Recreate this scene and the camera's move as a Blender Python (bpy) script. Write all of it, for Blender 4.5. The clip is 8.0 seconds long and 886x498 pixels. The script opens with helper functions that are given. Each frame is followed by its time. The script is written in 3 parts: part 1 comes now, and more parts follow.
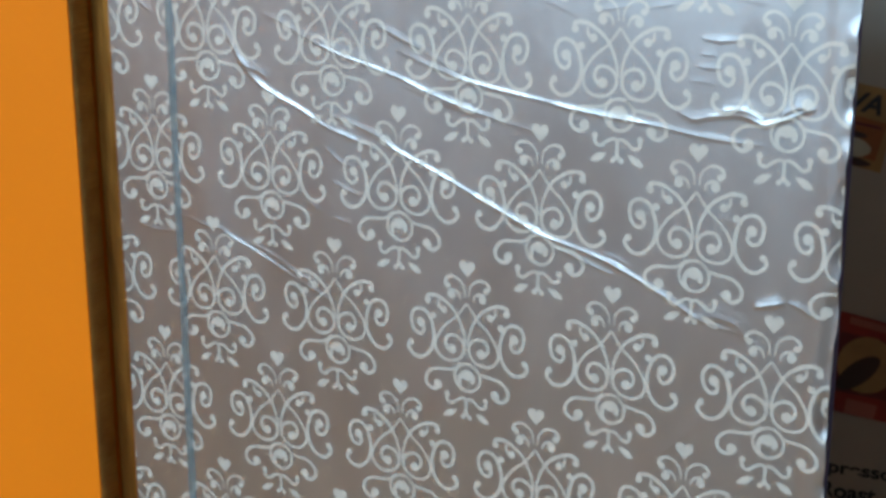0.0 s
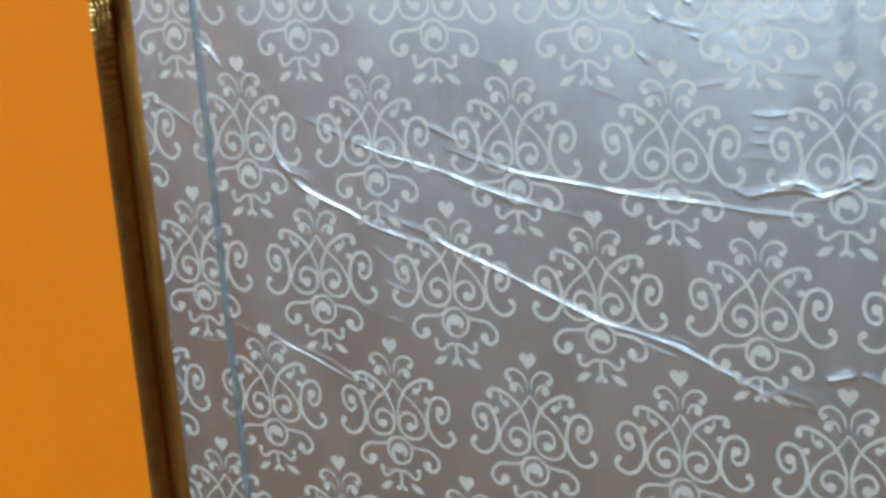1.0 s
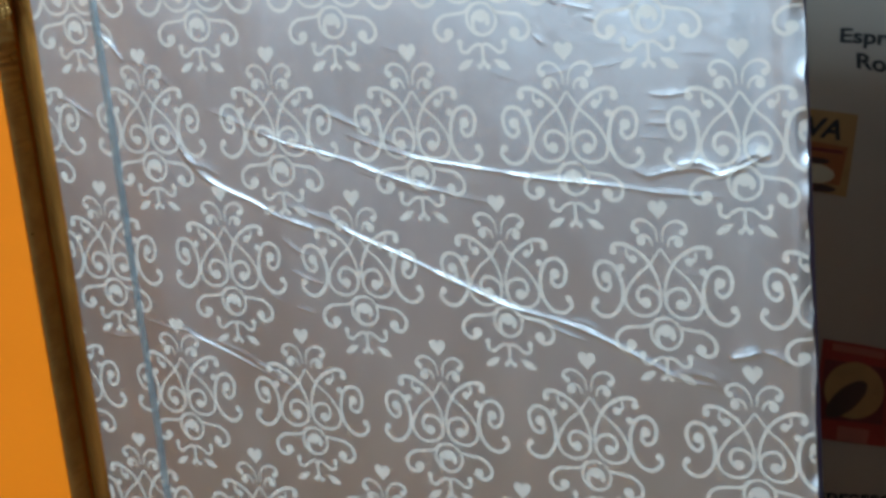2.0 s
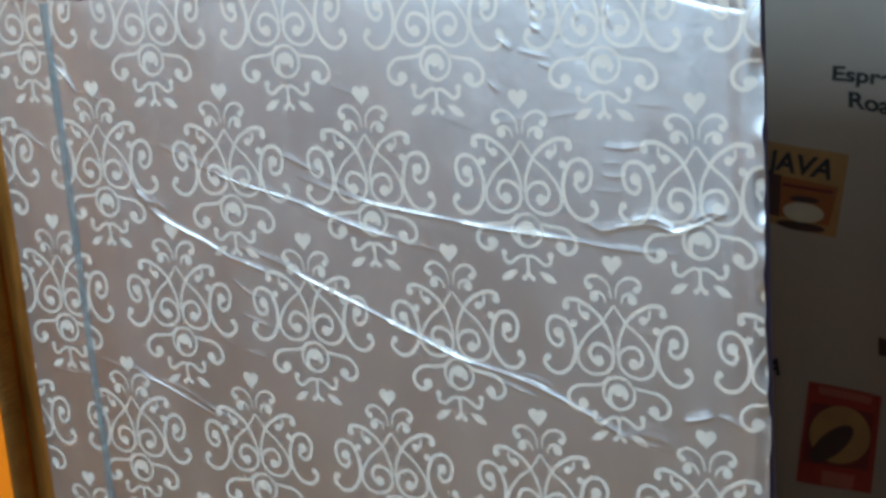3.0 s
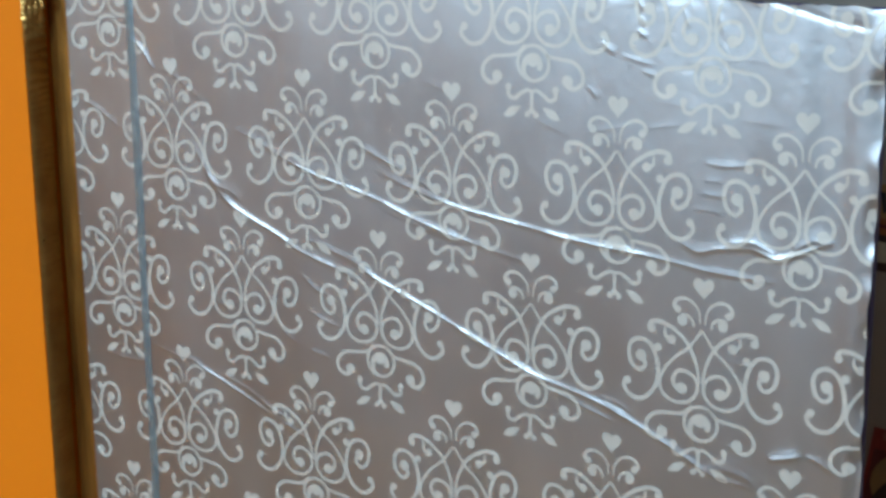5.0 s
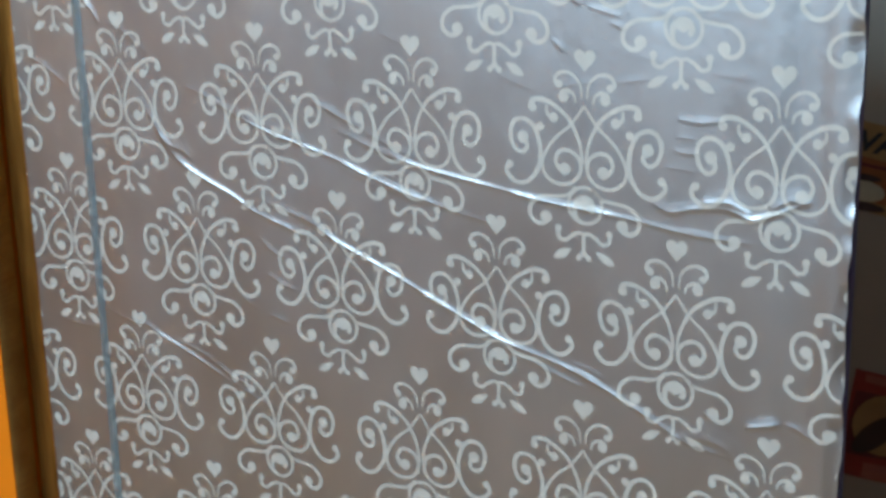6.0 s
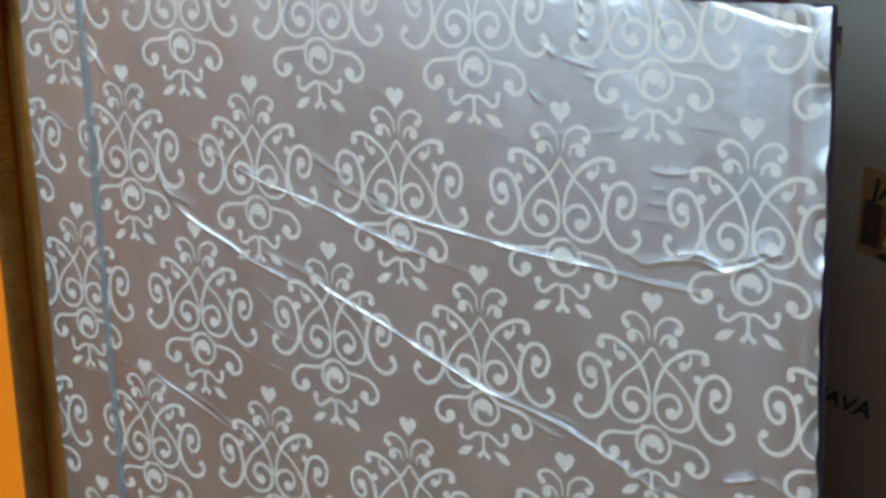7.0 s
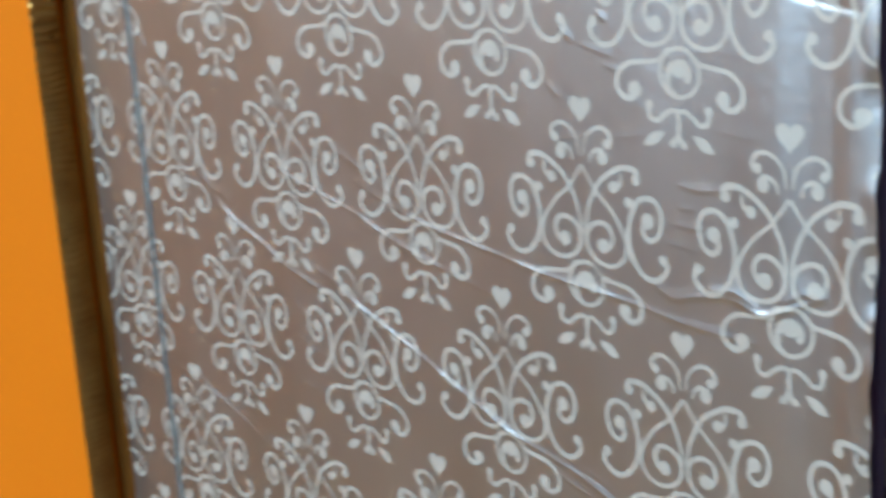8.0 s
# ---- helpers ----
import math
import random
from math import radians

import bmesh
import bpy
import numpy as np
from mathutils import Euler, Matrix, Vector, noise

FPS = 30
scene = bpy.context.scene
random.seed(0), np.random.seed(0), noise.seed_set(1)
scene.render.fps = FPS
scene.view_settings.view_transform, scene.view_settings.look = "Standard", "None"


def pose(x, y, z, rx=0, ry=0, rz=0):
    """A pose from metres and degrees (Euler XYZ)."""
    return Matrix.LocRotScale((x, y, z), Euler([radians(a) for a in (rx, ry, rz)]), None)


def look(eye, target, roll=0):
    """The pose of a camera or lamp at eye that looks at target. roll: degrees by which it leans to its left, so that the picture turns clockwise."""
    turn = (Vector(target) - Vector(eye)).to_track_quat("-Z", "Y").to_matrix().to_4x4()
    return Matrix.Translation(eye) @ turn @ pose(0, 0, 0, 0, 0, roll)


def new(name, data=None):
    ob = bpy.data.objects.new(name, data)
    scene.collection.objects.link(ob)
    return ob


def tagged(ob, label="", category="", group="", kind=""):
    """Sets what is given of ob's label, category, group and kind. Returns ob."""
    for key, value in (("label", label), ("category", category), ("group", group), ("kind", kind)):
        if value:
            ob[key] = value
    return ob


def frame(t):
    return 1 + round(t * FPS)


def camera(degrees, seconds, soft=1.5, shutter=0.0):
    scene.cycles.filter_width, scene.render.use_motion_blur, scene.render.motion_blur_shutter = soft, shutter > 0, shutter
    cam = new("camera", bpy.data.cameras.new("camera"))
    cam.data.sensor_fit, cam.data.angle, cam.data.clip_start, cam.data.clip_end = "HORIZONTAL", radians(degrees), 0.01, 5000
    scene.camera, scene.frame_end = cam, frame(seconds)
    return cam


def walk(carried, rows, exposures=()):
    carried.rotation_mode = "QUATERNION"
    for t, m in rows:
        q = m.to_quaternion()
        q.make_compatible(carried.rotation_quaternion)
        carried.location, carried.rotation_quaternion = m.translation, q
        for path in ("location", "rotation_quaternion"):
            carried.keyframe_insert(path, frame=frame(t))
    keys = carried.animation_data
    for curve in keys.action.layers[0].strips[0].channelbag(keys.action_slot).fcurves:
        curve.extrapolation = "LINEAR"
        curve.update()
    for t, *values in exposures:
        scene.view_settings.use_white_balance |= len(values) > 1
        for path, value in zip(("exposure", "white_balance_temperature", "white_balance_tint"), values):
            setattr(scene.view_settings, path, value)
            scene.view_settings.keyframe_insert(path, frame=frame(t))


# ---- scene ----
cam = camera(30.705, 8.0, soft=3.5, shutter=0.3)
walk(cam, [
    (0.0, pose(0.4742, -0.5403, 1.5405, 72.933, 0.032, 30.865)),
    (0.3, pose(0.4732, -0.5356, 1.5489, 73.263, 1.460, 29.966)),
    (0.5, pose(0.4650, -0.5294, 1.5547, 73.062, 2.538, 30.263)),
    (0.7, pose(0.4565, -0.5343, 1.5535, 73.369, 3.719, 31.050)),
    (1.0, pose(0.4554, -0.5389, 1.5502, 75.254, 4.199, 30.251)),
    (1.2, pose(0.4535, -0.5377, 1.5499, 74.645, 4.478, 29.218)),
    (1.5, pose(0.4650, -0.5333, 1.5473, 74.532, 5.277, 28.979)),
    (1.7, pose(0.4685, -0.5313, 1.5474, 74.623, 5.362, 28.990)),
    (2.0, pose(0.4729, -0.5247, 1.5484, 74.558, 5.458, 28.522)),
    (2.2, pose(0.4752, -0.5155, 1.5467, 74.624, 5.460, 28.405)),
    (3.3, pose(0.4871, -0.4902, 1.5586, 74.878, 2.798, 31.014)),
    (3.5, pose(0.4782, -0.4904, 1.5568, 74.456, 0.596, 31.221)),
    (3.7, pose(0.4712, -0.4898, 1.5594, 73.966, 0.981, 32.033)),
    (4.0, pose(0.4717, -0.4964, 1.5546, 75.429, -0.126, 32.474)),
    (4.2, pose(0.4718, -0.4982, 1.5517, 75.924, 0.669, 31.729)),
    (5.3, pose(0.4576, -0.4689, 1.5470, 74.988, 0.491, 32.274)),
    (5.5, pose(0.4578, -0.4658, 1.5493, 74.473, 0.906, 31.456)),
    (5.7, pose(0.4597, -0.4633, 1.5534, 74.726, 1.020, 30.770)),
    (6.0, pose(0.4513, -0.4499, 1.5523, 72.863, 1.217, 31.302)),
    (6.3, pose(0.4559, -0.4400, 1.5493, 73.132, 1.866, 33.571)),
    (6.5, pose(0.4665, -0.4374, 1.5478, 73.978, 1.458, 34.025)),
    (6.7, pose(0.4740, -0.4320, 1.5565, 73.983, 2.480, 34.200)),
    (7.0, pose(0.4868, -0.4302, 1.5498, 74.990, 1.794, 34.979)),
    (7.2, pose(0.4916, -0.4197, 1.5475, 75.267, 2.235, 35.456)),
    (7.3, pose(0.4929, -0.4113, 1.5445, 75.264, 2.201, 35.891)),
    (7.5, pose(0.4991, -0.3767, 1.5357, 75.171, 2.395, 38.078)),
    (7.6, pose(0.5051, -0.3486, 1.5341, 74.905, 3.440, 39.888)),
    (7.7, pose(0.5066, -0.3358, 1.5329, 74.625, 2.991, 41.067)),
    (7.8, pose(0.5105, -0.3201, 1.5368, 74.393, 3.060, 43.636)),
    (7.9, pose(0.5092, -0.3106, 1.5395, 74.161, 3.119, 44.995)),
    (8.0, pose(0.5078, -0.3021, 1.5427, 73.776, 3.380, 47.115)),
], [(0.0, 0.14), (1.0, 0.05), (2.2, 0.14), (3.4, 0.12), (4.2, 0.04), (5.4, 0.06), (7.0, 0.12), (8.0, 0.27)])

ZB = 1.40  # height of the second row of hearts above the floor


# ---------------------------------------------------------------- light
world = bpy.data.worlds.new("world")
scene.world = world
world.use_nodes = True
sky = world.node_tree.nodes.new("ShaderNodeTexSky")
sky.sky_type, sky.sun_disc = "NISHITA", False
sky.sun_elevation, sky.sun_rotation = radians(35), radians(200)
world.node_tree.nodes["Background"].inputs[1].default_value = 0.08
world.node_tree.links.new(sky.outputs[0], world.node_tree.nodes["Background"].inputs[0])

WIN = (-2.30, 0.55, 1.97, 2.60)  # window opening in the wall behind the camera: x0, x1, z0, z1
YBACK = -3.5
day = bpy.data.lights.new("daylight", "AREA")
day.shape, day.size, day.size_y = "RECTANGLE", WIN[1] - WIN[0], WIN[3] - WIN[2]
day.energy, day.color = 158.0, (0.53, 0.81, 1.0)
dl = new("daylight", day)
dl.matrix_world = look(((WIN[0] + WIN[1]) / 2, YBACK - 0.1, (WIN[2] + WIN[3]) / 2), ((WIN[0] + WIN[1]) / 2, 0, (WIN[2] + WIN[3]) / 2))


# ---------------------------------------------------------------- materials
def nodes_of(name):
    m = bpy.data.materials.new(name)
    m.use_nodes = True
    return m, m.node_tree.nodes, m.node_tree.links, m.node_tree.nodes["Principled BSDF"]


def noise_node(nd, lk, scale, detail=4.0, stretch=(1, 1, 1), rough=0.55):
    co = nd.new("ShaderNodeTexCoord")
    mp = nd.new("ShaderNodeMapping")
    mp.inputs["Scale"].default_value = stretch
    tx = nd.new("ShaderNodeTexNoise")
    tx.inputs["Scale"].default_value, tx.inputs["Detail"].default_value, tx.inputs["Roughness"].default_value = scale, detail, rough
    lk.new(co.outputs["Object"], mp.inputs[0])
    lk.new(mp.outputs[0], tx.inputs["Vector"])
    return tx


def ramp_between(nd, lk, src, a, b, lo=0.3, hi=0.7):
    r = nd.new("ShaderNodeValToRGB")
    r.color_ramp.elements[0].position, r.color_ramp.elements[1].position = lo, hi
    r.color_ramp.elements[0].color, r.color_ramp.elements[1].color = (*a, 1), (*b, 1)
    lk.new(src, r.inputs[0])
    return r


def surface(name, a, b, rough=0.5, metal=0.0, scale=30.0, stretch=(1, 1, 1), bump=0.1, bump_scale=200.0, bump_dist=0.0005, spread=0.08, bump_stretch=(1, 1, 1)):
    """Two tones mixed by noise, uneven gloss and a fine relief."""
    m, nd, lk, bs = nodes_of(name)
    n1 = noise_node(nd, lk, scale, 5.0, stretch)
    lk.new(ramp_between(nd, lk, n1.outputs["Fac"], a, b).outputs[0], bs.inputs["Base Color"])
    n2 = noise_node(nd, lk, bump_scale, 3.0, bump_stretch)
    mr = nd.new("ShaderNodeMapRange")
    mr.inputs["To Min"].default_value, mr.inputs["To Max"].default_value = max(rough - spread, 0.02), rough + spread
    lk.new(n1.outputs["Fac"], mr.inputs["Value"])
    lk.new(mr.outputs[0], bs.inputs["Roughness"])
    bs.inputs["Metallic"].default_value = metal
    bp = nd.new("ShaderNodeBump")
    bp.inputs["Strength"].default_value, bp.inputs["Distance"].default_value = bump, bump_dist
    lk.new(n2.outputs["Fac"], bp.inputs["Height"])
    lk.new(bp.outputs[0], bs.inputs["Normal"])
    return m


FOIL = surface("silver_foil", (0.362, 0.352, 0.372), (0.396, 0.385, 0.406), rough=0.35, metal=0.96, scale=14, stretch=(3, 1, 1), bump=0.22, bump_scale=120, bump_dist=0.0003, spread=0.05, bump_stretch=(4, 4, 1.5))
INK = surface("pearl_ink", (0.495, 0.452, 0.42), (0.545, 0.497, 0.462), rough=0.42, metal=0.28, scale=60, bump=0.1, bump_scale=500)
GOLD = surface("gold_ribbon", (0.40, 0.215, 0.065), (0.56, 0.33, 0.10), rough=0.30, metal=0.8, scale=90, bump=0.3, bump_scale=600, bump_dist=0.0002)
GOLD_FLAT = surface("gold_tape", (0.21, 0.088, 0.018), (0.38, 0.168, 0.035), rough=0.38, metal=0.9, scale=60, stretch=(6, 6, 0.4), bump=0.2, bump_scale=500, bump_dist=0.0002)
ORANGE = surface("orange_paint", (0.68, 0.163, 0.003), (0.72, 0.175, 0.004), rough=0.6, scale=5, bump=0.15, bump_scale=160, bump_dist=0.0006)
FILM = surface("blue_film", (0.22, 0.31, 0.37), (0.27, 0.36, 0.42), rough=0.3, metal=0.5, scale=40, bump=0.1)
FILM.node_tree.nodes["Principled BSDF"].inputs["Alpha"].default_value = 0.55
ORANGE.node_tree.nodes["Principled BSDF"].inputs["Specular IOR Level"].default_value = 0.12
CORE = surface("dark_board", (0.050, 0.032, 0.120), (0.065, 0.040, 0.150), rough=0.6, scale=80, bump=0.2)
# white cloth, held far below white: part of its shade is in this colour
SHADED_CLOTH = surface("shaded_curtain_cloth", (0.235, 0.195, 0.17), (0.28, 0.235, 0.205), rough=0.9, scale=9, bump=0.4, bump_scale=900, bump_dist=0.0003)
BEIGE = surface("warm_grey_paint", (0.52, 0.40, 0.28), (0.58, 0.45, 0.315), rough=0.7, scale=3, bump=0.1)
BROWN = surface("brown_paint", (0.17, 0.12, 0.09), (0.22, 0.155, 0.115), rough=0.7, scale=3, bump=0.1)
WHITE = surface("white_paint", (0.70, 0.70, 0.69), (0.76, 0.76, 0.75), rough=0.7, scale=3, bump=0.1)
TAN_PAINT = surface("tan_paint", (0.63, 0.25, 0.04), (0.69, 0.28, 0.05), rough=0.7, scale=3, bump=0.1)
FLOOR = surface("wood_floor", (0.38, 0.22, 0.085), (0.52, 0.31, 0.125), rough=0.45, scale=6, stretch=(8, 1, 1), bump=0.2, bump_scale=60)


def dye(name, a, k=0.8):
    return surface(name, tuple(c * k for c in a), a, rough=0.9, scale=70, bump=0.4, bump_scale=900, bump_dist=0.0003)


BLACK = dye("black_dye", (0.02, 0.018, 0.02))
RED = dye("red_dye", (0.22, 0.022, 0.016))
DEEP = dye("maroon_dye", (0.11, 0.014, 0.014))
TAN = dye("tan_dye", (0.27, 0.15, 0.06))
RUST = dye("rust_dye", (0.23, 0.07, 0.02))
AMBER = dye("amber_dye", (0.36, 0.15, 0.03))
CREAM = dye("cream_dye", (0.40, 0.34, 0.26))
COCOA = dye("cocoa_dye", (0.05, 0.022, 0.018))
PINK = dye("pale_red_dye", (0.28, 0.08, 0.06))


# ---------------------------------------------------------------- mesh helpers
def mesh_ob(name, verts, faces, material, smooth=True):
    me = bpy.data.meshes.new(name)
    me.from_pydata(np.asarray(verts, float), [], faces)
    me.materials.append(material)
    me.polygons.foreach_set("use_smooth", np.full(len(me.polygons), smooth))
    me.update()
    return new(name, me)


def under(ob, parent, label=""):
    ob.parent = parent
    if label:
        ob["label"] = label
    return ob


def empty(name, x, y, z):
    ob = new(name)
    ob.location = (x, y, z)
    ob.empty_display_size = 0.05
    return ob


def part(name, bm, material, parent, label=""):
    me = bpy.data.meshes.new(name)
    bm.to_mesh(me)
    bm.free()
    me.materials.append(material)
    ob = new(name, me)
    if parent:
        under(ob, parent, label)
    return ob


def block(name, x0, x1, y0, y1, z0, z1, material, bevel=0.0):
    bm = bmesh.new()
    bmesh.ops.create_cube(bm, size=1)
    bmesh.ops.transform(bm, verts=bm.verts, matrix=Matrix.Translation(((x0 + x1) / 2, (y0 + y1) / 2, (z0 + z1) / 2)) @ Matrix.Diagonal((x1 - x0, y1 - y0, z1 - z0, 1)))
    if bevel:
        bmesh.ops.bevel(bm, geom=bm.edges[:], offset=bevel, segments=2, affect="EDGES")
    return part(name, bm, material, None)


def lattice(seed, n=64):
    return np.random.RandomState(seed).rand(n, n)


def soft_noise(x, z, size, seed):
    """Smooth value noise between -1 and 1 over arrays, with cells of the given size in metres."""
    g = lattice(seed)
    u, v = np.asarray(x) / size + 1000.3, np.asarray(z) / size + 1000.7
    i, j = np.floor(u).astype(int), np.floor(v).astype(int)
    a, b = u - i, v - j
    a, b = a * a * (3 - 2 * a), b * b * (3 - 2 * b)
    n = len(g)
    q = g[i % n, j % n] * (1 - a) * (1 - b) + g[(i + 1) % n, j % n] * a * (1 - b) + g[i % n, (j + 1) % n] * (1 - a) * b + g[(i + 1) % n, (j + 1) % n] * a * b
    return q * 2 - 1


def glide(points, step=0.8):
    """A smooth curve through points (Catmull-Rom), sampled about every step."""
    p = [np.array(q, float) for q in points]
    p = [2 * p[0] - p[1]] + p + [2 * p[-1] - p[-2]]
    out = []
    for k in range(1, len(p) - 2):
        a, b, c, d = p[k - 1:k + 3]
        m = max(2, int(np.linalg.norm(c - b) / step) + 1)
        for s in np.arange(m) / m:
            out.append(0.5 * (2 * b + (c - a) * s + (2 * a - 5 * b + 4 * c - d) * s**2 + (3 * b - a - 3 * c + d) * s**3))
    return np.array(out + [p[-2]])


# ---------------------------------------------------------------- the foil's relief
LEFT, RIGHT, TOP = -0.0225, 0.3153, 0.0958
# creases in millimetres: line, height, half width
CREASES = [
    (((41, 30), (46.6, 21), (51.5, 13.6), (58, 7.6), (71.6, 1.3), (83.6, -3.3), (92.7, -7.9), (104.4, -11.2), (118.5, -15)), 0.80, 1.2),
    (((49, 17), (54, 13), (60, 11.5), (65, 8)), 0.50, 1.8),
    (((96, -3), (107, -5.6), (118.8, -9.3), (127.5, -13.6), (139.8, -18.3), (154.4, -23.7), (168.6, -29.6), (184.9, -35.8), (196.2, -40.2), (209.3, -43), (216.3, -44.5), (225.2, -46.9), (237.1, -51.2), (252.4, -58.1), (265, -63.8), (279, -65.7), (289, -70.5)), 0.95, 1.05),
    (((190, -39.6), (203, -44.6), (216, -48.4), (228, -51.6)), 0.45, 0.8),
    (((222, -43.2), (229, -44.8), (236, -48)), 0.35, 0.8),
    (((262, -61.5), (271, -61.2), (278, -63), (283, -67)), 0.75, 2.8),
    (((63, 36.7), (75, 32.4), (85.5, 27.9), (103.5, 22.2), (116.2, 19.3), (131, 15.6), (140.8, 12.1), (150.4, 9.5), (164.6, 6), (180.7, 2.9), (196, 0.4)), 0.62, 1.05),
    (((84, 30.5), (98, 25.5), (110, 22.8), (118, 21)), 0.30, 1.3),
    (((131, 13.6), (142, 9.8), (156, 6.4), (168, 4)), 0.35, 0.8),
    (((120, 36.2), (126, 34), (133, 31), (143, 27.6)), 0.42, 1.1),
    (((129, 27.5), (136.4, 24.5), (150.7, 20.2), (164.8, 17.3), (180.9, 15.1), (194.3, 13.6), (209.6, 11.5), (226.6, 10.3), (245, 8.8), (263, 6.8), (285, 6.5)), 0.66, 1.0),
    (((142, 27.4), (154, 22.6), (168, 18.8)), 0.22, 0.9),
    (((251, 16), (257, 13), (264.8, 14.9), (276, 16.4), (284, 14.2), (289.3, 15.8), (296.5, 19), (303, 22)), 0.80, 1.5),
    (((268, 17.5), (277, 18.5), (284, 15)), 0.65, 2.2),
    (((290, 18), (296, 21.5), (302, 21)), 0.65, 2.2),
    (((259, 43.2), (266, 42.4), (275.3, 43.7)), 0.32, 1.1),
    (((259, 37.4), (265, 37.3)), 0.18, 0.9),
    (((258, 33), (262.5, 32.5), (267.1, 32.8)), 0.24, 0.9),
    (((255, 27.5), (262, 27.2), (266, 26.4)), 0.14, 0.9),
    (((13, -57), (17.7, -58.6), (28.5, -61), (36.8, -61.5), (42.5, -64.2), (52.5, -67.7), (68, -74.1), (76.2, -77.8), (87.2, -81.9), (98, -87)), 0.65, 0.8),
    (((48, -64.4), (56, -66.4), (64, -69), (76.4, -75), (88.7, -78.5)), 0.60, 0.8),
    (((70, -79), (80, -84.5), (90, -88)), 0.35, 0.8),
    (((11.5, 70), (14, 67.2), (18.3, 64), (23.5, 56.7)), 0.9, 0.9),
    (((26, 57.5), (32, 56.2), (41.6, 50.3), (51, 43.4)), 0.22, 0.9),
    (((-16.2, 41.5), (-8.4, 38.7), (3, 31.6)), 0.45, 0.9),
    (((-12, -66), (-2, -67.2), (6, -67), (16, -66)), 0.50, 0.8),
    (((284.4, -54.2), (292, -52.3), (296, -51)), 1.2, 1.6),
    (((297, -50.6), (302, -52), (306, -55)), 0.60, 1.2),
    (((270, -52), (275, -54)), 0.25, 1.0),
    (((246, -126), (256, -115), (267, -103)), 0.30, 1.5),
    (((85, -150), (116, -132), (146, -115)), 0.32, 1.5),
    (((108, -140), (126, -131), (138, -122)), 0.20, 1.3),
    (((93.5, -17), (101, -22.7), (108, -24)), 0.42, 0.8),
    (((96.8, -31), (104.6, -34.5), (112, -36)), 0.42, 0.8),
    (((97, -46.9), (106.5, -49.2)), 0.36, 0.8),
    (((84, -42), (92, -46)), 0.30, 0.8),
    (((268, -22), (276, -24)), 0.12, 0.9),
    (((150, 62), (162, 58)), 0.10, 1.0),
    (((46, -32), (58, -37)), 0.22, 0.9),
    (((176, -78), (190, -84)), 0.10, 1.0),
    (((205, -96), (214, -92)), 0.12, 1.0),
    (((30, -108), (44, -113)), 0.12, 0.9),
    (((-16, -92), (-4, -95), (8, -94)), 0.14, 0.9),
    (((214.9, 48.7), (222, 50.4), (232, 52.6)), 0.10, 1.0),
    (((238, 52.6), (250, 54.5)), 0.12, 1.0),
    (((216, 65), (220, 61)), 0.30, 1.0),
    (((221, 80), (226, 76)), 0.34, 1.1),
    (((234, 94), (236, 91)), 0.30, 1.1),
    (((234.5, 89), (236.5, 86)), 0.34, 1.1),
    (((234, 84.5), (237.5, 82)), 0.34, 1.2),
    (((228, 76), (236, 74), (240, 73.2)), 0.24, 0.9),
    (((236, 71.5), (241, 69.5)), 0.22, 0.9),
    (((250, 92), (252, 86)), 0.22, 1.0),
    (((262, 91), (264, 83)), 0.22, 1.1),
    (((256, 74), (270, 77), (284, 76)), 0.07, 1.2),
    (((240, 62), (256, 60)), 0.07, 1.2),
    (((270, 58), (284, 57)), 0.08, 1.2),
    (((196, 52), (210, 47)), 0.09, 1.2),
    (((278, 96), (288, 93.6), (298, 90.8), (311, 89)), -0.65, 2.0),
]


def ridge(x, z, line, high, wide):
    """A crumpled crease: a thin raised fold that dies out at both ends."""
    pts = glide([(a / 1000, b / 1000) for a, b in line], 0.004)
    seg = np.linalg.norm(np.diff(pts, axis=0), axis=1)
    run = np.concatenate([[0], np.cumsum(seg)])
    h = np.zeros_like(x)
    w = 0.66 * wide / 1000
    near = (x > pts[:, 0].min() - 5 * w) & (x < pts[:, 0].max() + 5 * w) & (z > pts[:, 1].min() - 5 * w) & (z < pts[:, 1].max() + 5 * w)
    px, pz = x[near], z[near]
    best, at, side = np.full(px.shape, 1e9), np.zeros(px.shape), np.zeros(px.shape)
    for k in range(len(seg)):
        d = (pts[k + 1] - pts[k]) / seg[k]
        s = np.clip((px - pts[k, 0]) * d[0] + (pz - pts[k, 1]) * d[1], 0, seg[k])
        ex, ez = px - pts[k, 0] - s * d[0], pz - pts[k, 1] - s * d[1]
        dist = np.hypot(ex, ez)
        hit = dist < best
        best, at, side = np.where(hit, dist, best), np.where(hit, run[k] + s, at), np.where(hit, d[0] * ez - d[1] * ex, side)
    side = side + 0.0002 * soft_noise(at, 0 * at, 0.008, 61) + 0.00010 * soft_noise(at, 0 * at, 0.0021, 62)
    s = at / run[-1]
    ends = np.clip(np.sin(np.pi * np.clip(s, 0, 1)), 0, 1) ** 0.5
    body = ends * (0.82 + 0.36 * soft_noise(at, 0 * at, 0.009, 5) + 0.16 * soft_noise(at, 0 * at, 0.0032, 71))
    upper = w * (1.5 + 0.7 * soft_noise(at, 0 * at, 0.014, 72))
    fold = np.exp(-((np.abs(side) + 0.00004) / np.where(side > 0, upper, w * 0.62)) ** 1.35)
    twin = np.exp(-(np.abs(side - 2.1 * w) / (0.6 * w)) ** 1.4) * np.clip(0.1 + 0.7 * soft_noise(at, 0 * at, 0.012, 67), 0, 1)
    h[near] = 0.63 * high / 1000 * body * (0.95 * fold + 0.34 * twin) * np.exp(-np.maximum(best**2 - side**2, 0) / w**2)
    return h


